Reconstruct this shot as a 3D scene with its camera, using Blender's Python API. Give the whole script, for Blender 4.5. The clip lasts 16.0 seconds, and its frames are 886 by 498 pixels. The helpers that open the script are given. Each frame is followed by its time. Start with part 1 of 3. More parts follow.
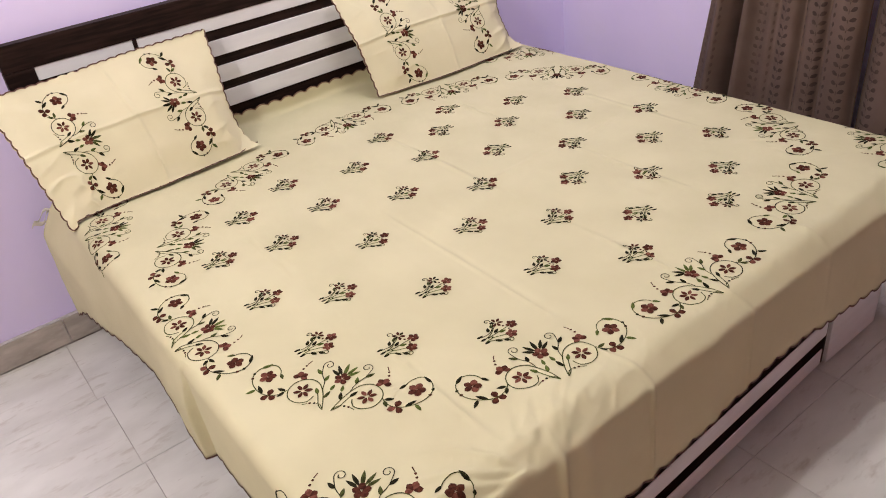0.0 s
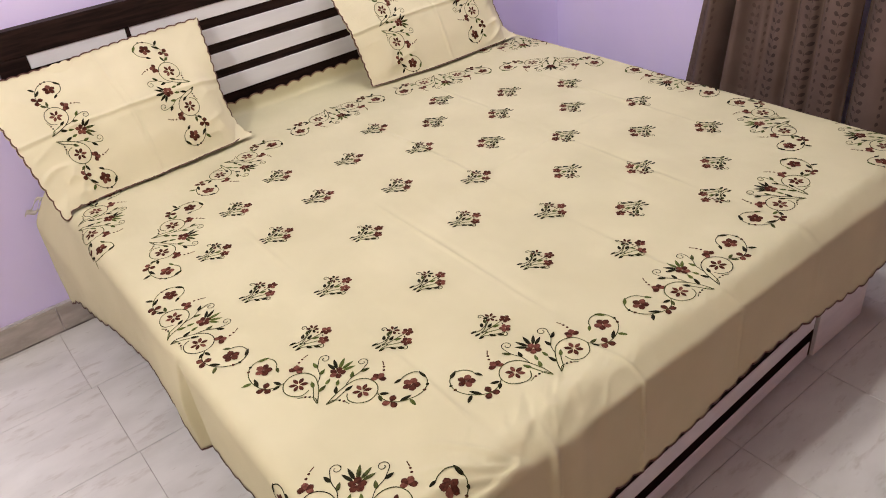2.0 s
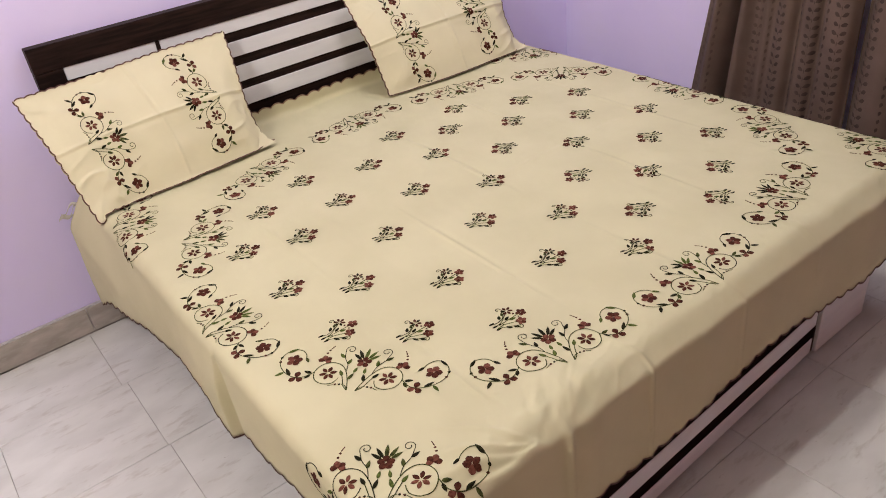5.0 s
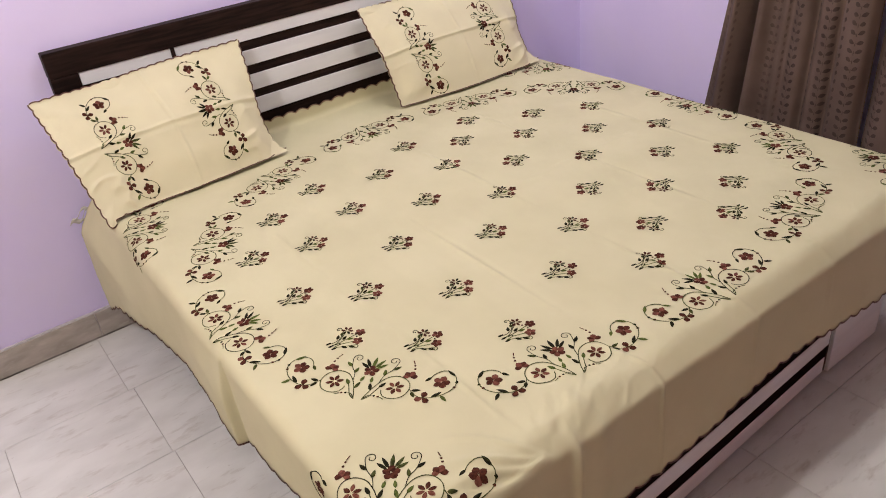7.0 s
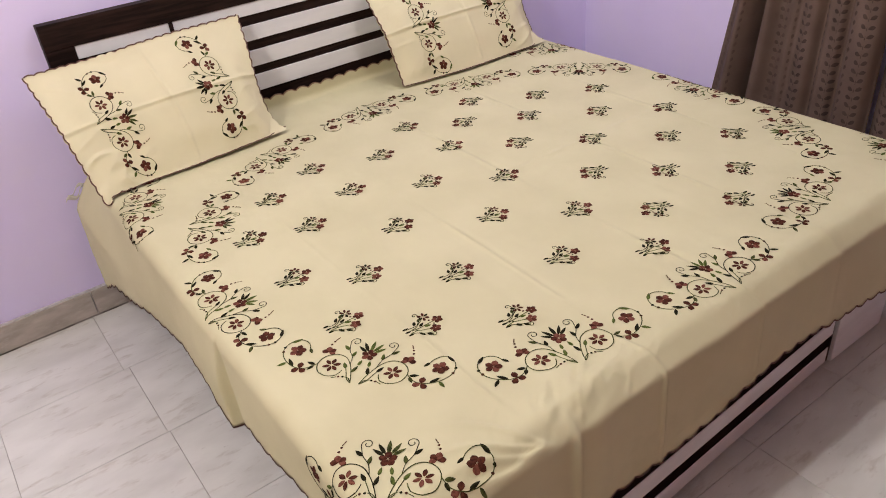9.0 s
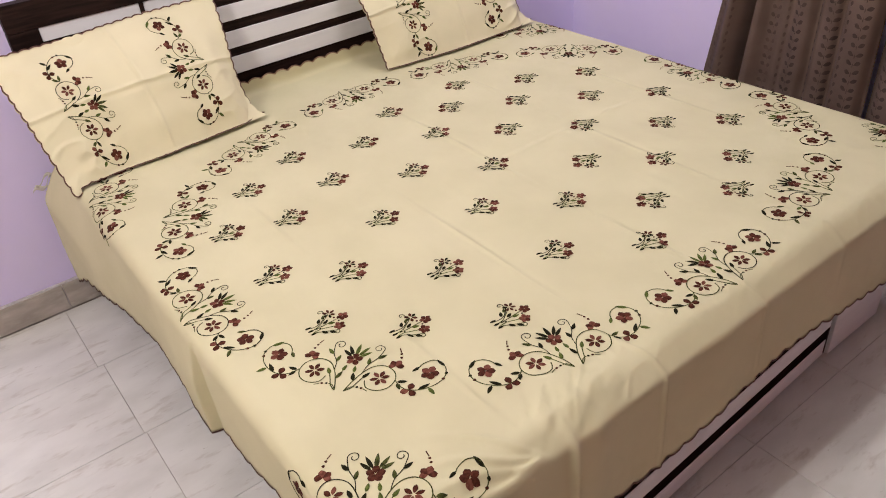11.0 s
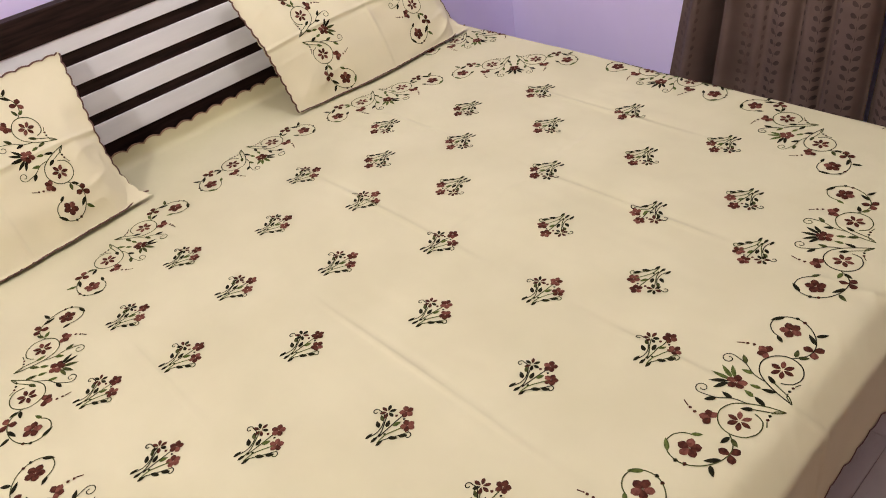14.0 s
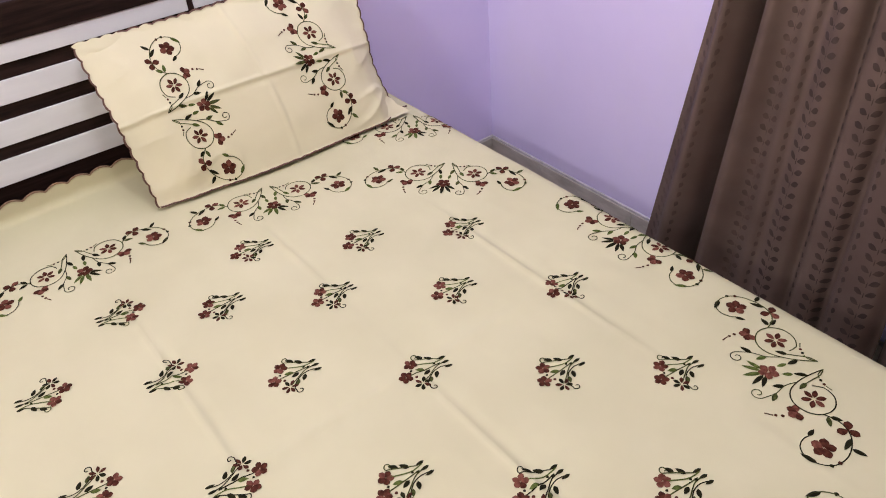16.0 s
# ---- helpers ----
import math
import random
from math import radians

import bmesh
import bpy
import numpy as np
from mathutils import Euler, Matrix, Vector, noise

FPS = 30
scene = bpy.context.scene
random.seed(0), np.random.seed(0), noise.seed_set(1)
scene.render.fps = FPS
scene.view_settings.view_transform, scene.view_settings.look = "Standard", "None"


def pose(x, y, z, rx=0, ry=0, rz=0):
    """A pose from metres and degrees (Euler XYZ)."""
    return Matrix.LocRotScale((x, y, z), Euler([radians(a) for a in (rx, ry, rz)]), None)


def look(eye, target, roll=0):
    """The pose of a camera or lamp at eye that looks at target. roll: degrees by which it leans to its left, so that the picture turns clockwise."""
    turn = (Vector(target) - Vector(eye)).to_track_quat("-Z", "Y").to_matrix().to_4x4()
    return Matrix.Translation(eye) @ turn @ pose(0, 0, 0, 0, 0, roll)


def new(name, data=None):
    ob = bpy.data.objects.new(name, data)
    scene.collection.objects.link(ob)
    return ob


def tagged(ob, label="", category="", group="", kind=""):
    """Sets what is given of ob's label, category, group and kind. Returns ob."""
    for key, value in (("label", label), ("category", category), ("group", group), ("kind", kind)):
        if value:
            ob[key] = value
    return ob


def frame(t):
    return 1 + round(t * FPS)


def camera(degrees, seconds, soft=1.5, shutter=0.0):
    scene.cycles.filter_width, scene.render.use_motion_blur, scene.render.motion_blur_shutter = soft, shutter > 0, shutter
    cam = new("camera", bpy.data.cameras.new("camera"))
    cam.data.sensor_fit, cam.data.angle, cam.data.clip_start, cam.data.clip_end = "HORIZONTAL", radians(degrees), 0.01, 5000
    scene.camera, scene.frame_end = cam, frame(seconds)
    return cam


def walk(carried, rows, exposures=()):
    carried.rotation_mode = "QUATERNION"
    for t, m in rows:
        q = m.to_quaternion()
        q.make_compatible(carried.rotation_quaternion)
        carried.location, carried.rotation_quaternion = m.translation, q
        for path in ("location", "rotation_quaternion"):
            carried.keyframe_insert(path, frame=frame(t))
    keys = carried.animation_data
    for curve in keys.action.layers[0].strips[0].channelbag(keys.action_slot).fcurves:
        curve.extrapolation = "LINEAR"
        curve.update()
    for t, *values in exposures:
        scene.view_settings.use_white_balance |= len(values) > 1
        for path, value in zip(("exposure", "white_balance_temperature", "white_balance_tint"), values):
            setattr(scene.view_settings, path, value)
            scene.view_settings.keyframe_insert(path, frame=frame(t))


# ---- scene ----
cam = camera(60.6, 16.0, soft=1.0)
PATH = [
    (0, (-1.17, -1.491, 1.558), (-0.222, -0.089, 0.493), -7.6),
    (0.5, (-1.166, -1.487, 1.556), (-0.205, -0.109, 0.471), -7.0),
    (1, (-1.16, -1.489, 1.562), (-0.197, -0.103, 0.489), -7.1),
    (1.5, (-1.158, -1.478, 1.562), (-0.192, -0.096, 0.487), -7.1),
    (2, (-1.173, -1.486, 1.587), (-0.223, -0.115, 0.483), -6.9),
    (2.5, (-1.204, -1.516, 1.607), (-0.27, -0.104, 0.541), -6.7),
    (3, (-1.238, -1.534, 1.62), (-0.319, -0.123, 0.54), -7.5),
    (3.5, (-1.25, -1.546, 1.62), (-0.331, -0.148, 0.525), -7.5),
    (4, (-1.257, -1.551, 1.621), (-0.323, -0.157, 0.533), -7.6),
    (6.5, (-1.25, -1.549, 1.611), (-0.301, -0.146, 0.548), -7.3),
    (7, (-1.256, -1.547, 1.606), (-0.313, -0.124, 0.563), -6.6),
    (7.5, (-1.257, -1.543, 1.607), (-0.311, -0.108, 0.585), -5.2),
    (8, (-1.251, -1.537, 1.601), (-0.311, -0.104, 0.571), -5.7),
    (8.5, (-1.247, -1.534, 1.599), (-0.311, -0.113, 0.548), -6.0),
    (9, (-1.241, -1.521, 1.591), (-0.316, -0.117, 0.508), -5.8),
    (9.2, (-1.234, -1.511, 1.585), (-0.323, -0.117, 0.477), -5.7),
    (11.3, (-1.19, -1.437, 1.576), (-0.239, -0.089, 0.445), -5.1),
    (11.5, (-1.184, -1.437, 1.575), (-0.223, -0.091, 0.45), -4.9),
    (12, (-1.139, -1.38, 1.558), (-0.177, -0.038, 0.43), -4.8),
    (12.5, (-1.107, -1.27, 1.57), (-0.134, 0.039, 0.413), -6.6),
    (13, (-1.066, -1.203, 1.562), (-0.051, 0.059, 0.388), -9.8),
    (13.5, (-0.962, -1.132, 1.551), (0.065, 0.083, 0.338), -10.4),
    (14, (-0.807, -1.052, 1.547), (0.168, 0.211, 0.341), -10.6),
    (14.5, (-0.681, -0.97, 1.53), (0.257, 0.307, 0.309), -11.8),
    (15, (-0.513, -0.843, 1.546), (0.439, 0.462, 0.366), -10.0),
    (15.5, (-0.333, -0.771, 1.506), (0.648, 0.502, 0.317), -8.5),
    (16, (-0.133, -0.78, 1.514), (0.78, 0.523, 0.301), -4.8),
]
walk(cam, [(t, look(eye, target, roll)) for t, eye, target, roll in PATH], exposures=[(0, 0.07, 6500, 10), (2, 0.06, 6500, 10), (3.5, -0.04, 6500, 10), (9, -0.03, 6500, 10), (12.5, 0.07, 6500, 10), (13.6, 0.07, 6500, 10), (14.5, -0.02, 6400, 10), (15.0, -0.06, 6300, 11), (15.5, 0.18, 6100, 11), (16, 0.15, 6100, 11)])

# ---- light: one bright bulb high on the side wall and two added unseen fills, in a closed room with pale walls ----
world = bpy.data.worlds.new("room_world")
scene.world = world
world.use_nodes = True
world.node_tree.nodes["Background"].inputs[0].default_value = (0.9, 0.92, 1.0, 1)
world.node_tree.nodes["Background"].inputs[1].default_value = 0.05
BULB = (-1.90, -0.42, 2.48)
lamp = bpy.data.lights.new("bulb_light", "POINT")
lamp.energy, lamp.color, lamp.shadow_soft_size = 74, (1.0, 0.97, 0.955), 0.035
new("bulb_light", lamp).location = BULB
# Unseen bulb added to even the brightness of bed and right floor.
second = bpy.data.lights.new("fill_bulb_light", "POINT")
second.energy, second.color, second.shadow_soft_size = 25, (1.0, 0.97, 0.955), 0.045
new("fill_bulb_light", second).location = (0.35, -0.15, 2.55)
# No known fixture: broad soft fill added over the head end and corner.
panel = bpy.data.lights.new("ceiling_fill", "AREA")
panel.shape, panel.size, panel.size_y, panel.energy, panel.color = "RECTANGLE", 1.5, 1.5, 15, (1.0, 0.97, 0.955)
new("ceiling_fill", panel).matrix_world = pose(0.55, 0.42, 2.70)


# ---- materials ----
def material(name, colour, rough=0.6, **more):
    m = bpy.data.materials.new(name)
    m.use_nodes = True
    b = m.node_tree.nodes["Principled BSDF"]
    b.inputs["Base Color"].default_value = (*colour, 1)
    b.inputs["Roughness"].default_value = rough
    return m


def nodes_of(m):
    return m.node_tree.nodes, m.node_tree.links, m.node_tree.nodes["Principled BSDF"]


def mottled(name, dark, light, scale, rough=0.6, stretch=(1, 1, 1), bump=0.0, bump_scale=200.0, low=0.35, high=0.65, detail=5.0, spec=None):
    """Two colours mixed by soft noise in object space, with a fine relief."""
    m = material(name, light, rough)
    n, l, b = nodes_of(m)
    co, mp = n.new("ShaderNodeTexCoord"), n.new("ShaderNodeMapping")
    mp.inputs["Scale"].default_value = stretch
    l.new(co.outputs["Object"], mp.inputs["Vector"])
    tex = n.new("ShaderNodeTexNoise")
    tex.inputs["Scale"].default_value, tex.inputs["Detail"].default_value = scale, detail
    l.new(mp.outputs["Vector"], tex.inputs["Vector"])
    ramp = n.new("ShaderNodeValToRGB")
    ramp.color_ramp.elements[0].position, ramp.color_ramp.elements[0].color = low, (*dark, 1)
    ramp.color_ramp.elements[1].position, ramp.color_ramp.elements[1].color = high, (*light, 1)
    l.new(tex.outputs["Fac"], ramp.inputs["Fac"])
    l.new(ramp.outputs["Color"], b.inputs["Base Color"])
    if spec is not None:
        b.inputs["Specular IOR Level"].default_value = spec
    if bump:
        fine, bp = n.new("ShaderNodeTexNoise"), n.new("ShaderNodeBump")
        fine.inputs["Scale"].default_value, fine.inputs["Detail"].default_value = bump_scale, 3
        bp.inputs["Strength"].default_value, bp.inputs["Distance"].default_value = bump, 0.002
        l.new(mp.outputs["Vector"], fine.inputs["Vector"])
        l.new(fine.outputs["Fac"], bp.inputs["Height"])
        l.new(bp.outputs["Normal"], b.inputs["Normal"])
    return m


LAVENDER = mottled("lavender_paint", (0.70, 0.62, 0.93), (0.75, 0.67, 0.96), 2.2, 0.6, bump=0.12, bump_scale=60)
# Made-up terracotta for the unseen south wall: warms the bounce on the foot drop.
WARM_BOUNCE = mottled("warm_bounce_paint", (0.36, 0.130, 0.050), (0.43, 0.165, 0.072), 2.0, 0.7)
# For the unseen west wall: cream keeps lavender bounce off floor and left drop.
CREAM_BOUNCE = mottled("cream_bounce_paint", (0.60, 0.50, 0.43), (0.66, 0.56, 0.48), 2.0, 0.7)
# The unseen ceiling is toned down to grey so less bounce fills the shade.
CEILING_DIMMED = mottled("dimmed_ceiling_paint", (0.40, 0.38, 0.355), (0.46, 0.44, 0.41), 2.0, 0.8)
DARK_WOOD = mottled("dark_laminate", (0.010, 0.0050, 0.0042), (0.026, 0.0130, 0.0105), 9, 0.55, stretch=(1, 12, 12), spec=0.12)
PALE_LAMINATE = mottled("pale_laminate", (0.72, 0.72, 0.74), (0.78, 0.78, 0.80), 5, 0.4, stretch=(1, 6, 6))
SHEET = mottled("cream_cotton", (0.553, 0.517, 0.330), (0.593, 0.557, 0.360), 5, 0.85, bump=0.25, bump_scale=900, spec=0.2)
TILE = mottled("marble_tile", (0.60, 0.60, 0.57), (0.72, 0.72, 0.69), 4, 0.25, stretch=(1.0, 2.4, 1), low=0.3, high=0.6)


def add_flecks(m, scale, stretch, colour, low, high, much, rough=0.0):
    """Adds sparse streaks and specks to a material's colour, shifted from piece to piece."""
    n, l, b = nodes_of(m)
    was = b.inputs["Base Color"].links[0].from_socket
    co, mp, info, tex, ramp, mix, off = (n.new("ShaderNode" + k) for k in ("TexCoord", "Mapping", "ObjectInfo", "TexNoise", "ValToRGB", "Mix", "VectorMath"))
    mp.inputs["Scale"].default_value = stretch
    mp.inputs["Rotation"].default_value = (0, 0, 0.35)
    off.operation = "MULTIPLY"
    off.inputs[1].default_value = (37.0, 19.0, 11.0)
    l.new(info.outputs["Random"], off.inputs[0])
    l.new(off.outputs[0], mp.inputs["Location"])
    l.new(co.outputs["Object"], mp.inputs["Vector"])
    l.new(mp.outputs["Vector"], tex.inputs["Vector"])
    tex.inputs["Scale"].default_value, tex.inputs["Detail"].default_value, tex.inputs["Roughness"].default_value = scale, 6, 0.65
    ramp.color_ramp.elements[0].position, ramp.color_ramp.elements[0].color = low, (0, 0, 0, 1)
    ramp.color_ramp.elements[1].position, ramp.color_ramp.elements[1].color = high, (much, much, much, 1)
    l.new(tex.outputs["Fac"], ramp.inputs["Fac"])
    mix.data_type = "RGBA"
    mix.inputs[7].default_value = (*colour, 1)
    l.new(ramp.outputs["Color"], mix.inputs[0])
    l.new(was, mix.inputs[6])
    l.new(mix.outputs[2], b.inputs["Base Color"])


add_flecks(TILE, 9, (1.0, 3.5, 1.0), (0.42, 0.38, 0.33), 0.56, 0.74, 0.65)
add_flecks(TILE, 26, (1.0, 2.2, 1.0), (0.30, 0.26, 0.22), 0.66, 0.76, 0.6)
add_flecks(LAVENDER, 3.0, (1, 1, 1), (0.74, 0.68, 0.86), 0.52, 0.8, 0.5)
GROUT = mottled("grout", (0.26, 0.23, 0.20), (0.60, 0.56, 0.52), 9, 0.9, low=0.42, high=0.58)
SKIRTING = mottled("skirting_stone", (0.36, 0.32, 0.28), (0.50, 0.45, 0.41), 9, 0.3, stretch=(1, 1, 3))
add_flecks(SKIRTING, 14, (1.0, 1.0, 3.0), (0.62, 0.57, 0.52), 0.55, 0.75, 0.6)
CURTAIN = mottled("brown_curtain_cloth", (0.100, 0.062, 0.048), (0.142, 0.092, 0.072), 6, 0.75, bump=0.3, bump_scale=700)
BOX_WOOD = mottled("dark_box_board", (0.008, 0.004, 0.003), (0.016, 0.008, 0.006), 9, 0.9, stretch=(1, 12, 12), spec=0.02)
MATTRESS = mottled("mattress_ticking", (0.6, 0.56, 0.5), (0.68, 0.64, 0.58), 20, 0.9)


# ---- building helpers ----
def mesh_object(name, bm, mat, parent=None, label="", smooth=False):
    me = bpy.data.meshes.new(name)
    bm.normal_update()
    bm.to_mesh(me)
    bm.free()
    for m in mat if isinstance(mat, (list, tuple)) else [mat]:
        me.materials.append(m)
    if smooth:
        me.polygons.foreach_set("use_smooth", [True] * len(me.polygons))
    ob = new(name, me)
    if parent is not None:
        ob.parent = parent
    if label:
        ob["label"] = label
    return ob


def part(name, bm, mat, parent, label="", smooth=False):
    return mesh_object(name, bm, mat, parent, label, smooth)


def box(x0, y0, z0, x1, y1, z1, bevel=0.0, bm=None, segments=2):
    own = bmesh.new()
    bmesh.ops.create_cube(own, size=1.0, matrix=Matrix.Translation(((x0 + x1) / 2, (y0 + y1) / 2, (z0 + z1) / 2)) @ Matrix.Diagonal((x1 - x0, y1 - y0, z1 - z0, 1)))
    if bevel:
        bmesh.ops.bevel(own, geom=own.edges[:], offset=bevel, segments=segments, affect="EDGES", profile=0.5)
    if bm is None:
        return own
    me = bpy.data.meshes.new("joined")
    own.to_mesh(me)
    own.free()
    bm.from_mesh(me)
    bpy.data.meshes.remove(me)
    return bm


def empty(name, label, category, group="", place=(0, 0, 0)):
    ob = new(name)
    ob.empty_display_size = 0.1
    ob.location = place
    return tagged(ob, label, category, group)


def setting(name, bm, mat, label, category):
    return tagged(mesh_object(name, bm, mat), label, category, kind="structure")


# ---- the room ----
WALL_Y, WALL_X, LEFT_X, BACK_Y, TOP = 1.085, 1.433, -2.25, -3.3, 2.75
setting("wall_north", box(LEFT_X - 0.15, WALL_Y, -0.1, WALL_X + 0.15, WALL_Y + 0.15, TOP), LAVENDER, "lavender painted wall behind the bed's headboard", "wall")
setting("wall_east", box(WALL_X, BACK_Y, -0.1, WALL_X + 0.15, WALL_Y, TOP), LAVENDER, "lavender painted wall with a curtain hanging on it", "wall")
setting("wall_west", box(LEFT_X - 0.15, BACK_Y, -0.1, LEFT_X, WALL_Y, TOP), CREAM_BOUNCE, "plain unseen wall across from the curtain, cream for a neutral bounce light", "wall")
# Unseen wall: its colour and distance are set for a dim, warm bounce.
setting("wall_south", box(LEFT_X - 0.15, BACK_Y - 0.15, -0.1, WALL_X + 0.15, BACK_Y, TOP), WARM_BOUNCE, "plain unseen wall facing the bed's foot, coloured to warm the bounce light", "wall")
setting("ceiling", box(LEFT_X - 0.15, BACK_Y - 0.15, TOP, WALL_X + 0.15, WALL_Y + 0.15, TOP + 0.12), CEILING_DIMMED, "plain unseen ceiling of the bedroom, greyed to weaken the bounce light", "ceiling")
floor = setting("floor", box(LEFT_X - 0.15, BACK_Y - 0.15, -0.12, WALL_X + 0.15, WALL_Y + 0.15, -0.004), GROUT, "floor of pale marble tiles with thin dark joints", "floor")

# ---- floor tiles and skirting ----
TX, TY, STEP_X, STEP_Y, JOINT = 0.552, 0.692, 0.402, 0.377, 0.0013
tile_meshes = {}
for row in range(-2, 12):
    for col in range(-3, 9):
        x1, y1 = TX - STEP_X * col - (0.024 if row < 0 else 0.006 if row == 0 else 0.0), TY - STEP_Y * row
        x0, y0 = max(x1 - STEP_X, LEFT_X), max(y1 - STEP_Y, BACK_Y)
        x1, y1 = min(x1, WALL_X), min(y1, WALL_Y)
        w, d = round(x1 - x0 - JOINT, 4), round(y1 - y0 - JOINT, 4)
        if w < 0.02 or d < 0.02:
            continue
        if (w, d) not in tile_meshes:
            bm = box(-w / 2, -d / 2, -0.006, w / 2, d / 2, 0.0, bevel=0.0008, segments=1)
            me = bpy.data.meshes.new("tile")
            bm.to_mesh(me)
            bm.free()
            me.materials.append(TILE)
            tile_meshes[w, d] = me
        tile = new("tile", tile_meshes[w, d])
        tile.location = ((x0 + x1) / 2, (y0 + y1) / 2, 0)
        tile.rotation_euler = (random.uniform(-0.0006, 0.0006), random.uniform(-0.0006, 0.0006), 0)
        tile.parent = floor


def skirting(name, x0, y0, x1, y1, nx, ny, label, tall=0.100):
    """A run of stone slabs against a wall whose inward normal is (nx, ny), with a narrow fillet of filler on top."""
    long = math.hypot(x1 - x0, y1 - y0)
    ax, ay = (x1 - x0) / long, (y1 - y0) / long
    bm = bmesh.new()
    a, b = (x0 + nx * 0.001, y0 + ny * 0.001), (x1 + nx * 0.008, y1 + ny * 0.008)
    box(min(a[0], b[0]), min(a[1], b[1]), 0, max(a[0], b[0]), max(a[1], b[1]), tall + 0.008, 0.002, bm)
    run = setting(name, bm, FILLER, label, "skirting")
    s = 0.0
    first = 0.15 if nx == 0 else 0.25
    while s < long - 0.01:
        e = min(long, s + (first if s == 0 else 0.4))
        p, q = s + 0.001, e - 0.001
        c0 = (x0 + ax * p, y0 + ay * p)
        c1 = (x0 + ax * q + nx * 0.013, y0 + ay * q + ny * 0.013)
        slab = part("slab", box(min(c0[0], c1[0]), min(c0[1], c1[1]), 0.0015, max(c0[0], c1[0]), max(c0[1], c1[1]), tall, 0.0015), SKIRTING, run)
        s = e


FILLER = mottled("cement_filler", (0.50, 0.47, 0.50), (0.64, 0.60, 0.66), 60, 0.8)
skirting("baseboard_north", TX - STEP_X * 4 - 0.4 * 2 - 0.15, WALL_Y, 0.0, WALL_Y, 0, -1, "grey-brown stone skirting along the headboard wall")
skirting("baseboard_corner", 0.0, WALL_Y, WALL_X, WALL_Y, 0, -1, "taller grey-brown stone skirting behind the bed's corner", 0.160)
skirting("baseboard_east", WALL_X, WALL_Y - 0.013, WALL_X, BACK_Y, -1, 0, "taller grey-brown stone skirting below the curtain", 0.160)


# ---- cloth surfaces: each is a function from flat cloth metres to a place in the room ----
def smooth(a, b, x):
    t = min(1.0, max(0.0, (x - a) / (b - a)))
    return t * t * (3 - 2 * t)


def bump(x, mid, wide):
    k = (x - mid) / wide
    return math.exp(-k * k) if abs(k) < 4 else 0.0


XL, XR, YF, YH, ZT = -0.945, 0.942, -0.825, 1.005, 0.564
RL, RF, RH = 0.035, 0.0695, 0.02


def turned(d, r):
    """How far out and down a cloth goes past the start of a rounded edge of radius r, d metres along it."""
    if d <= 0:
        return 0.0, 0.0
    if d < r * math.pi / 2:
        return r * math.sin(d / r), r * (1 - math.cos(d / r))
    return r, r + d - r * math.pi / 2


def foot_turned(d):
    """The same at the foot: a soft slope of the slack cloth, then a tight turn into the drop."""
    lean, r1, run, r2 = radians(35), 0.06, 0.035, 0.015
    if d <= 0:
        return 0.0, 0.0
    a = min(d, r1 * lean) / r1
    out, down, d = r1 * math.sin(a), r1 * (1 - math.cos(a)), d - r1 * lean
    if d > 0:
        k = min(d, run)
        out, down, d = out + k * math.cos(lean), down + k * math.sin(lean), d - run
    if d > 0:
        a = lean + min(d / r2, math.pi / 2 - lean)
        out, down, d = out + r2 * (math.sin(a) - math.sin(lean)), down + r2 * (math.cos(lean) - math.cos(a)), d - r2 * (math.pi / 2 - lean)
    if d > 0:
        down += d
    return out, down


CREASES = ((-0.605, -0.7, 0.25, 0.0013), (-0.288, -0.65, 0.1, 0.0019), (0.008, -0.65, 0.62, 0.0024), (0.334, -0.45, 0.55, 0.0027), (0.664, -0.55, 0.5, 0.0026))


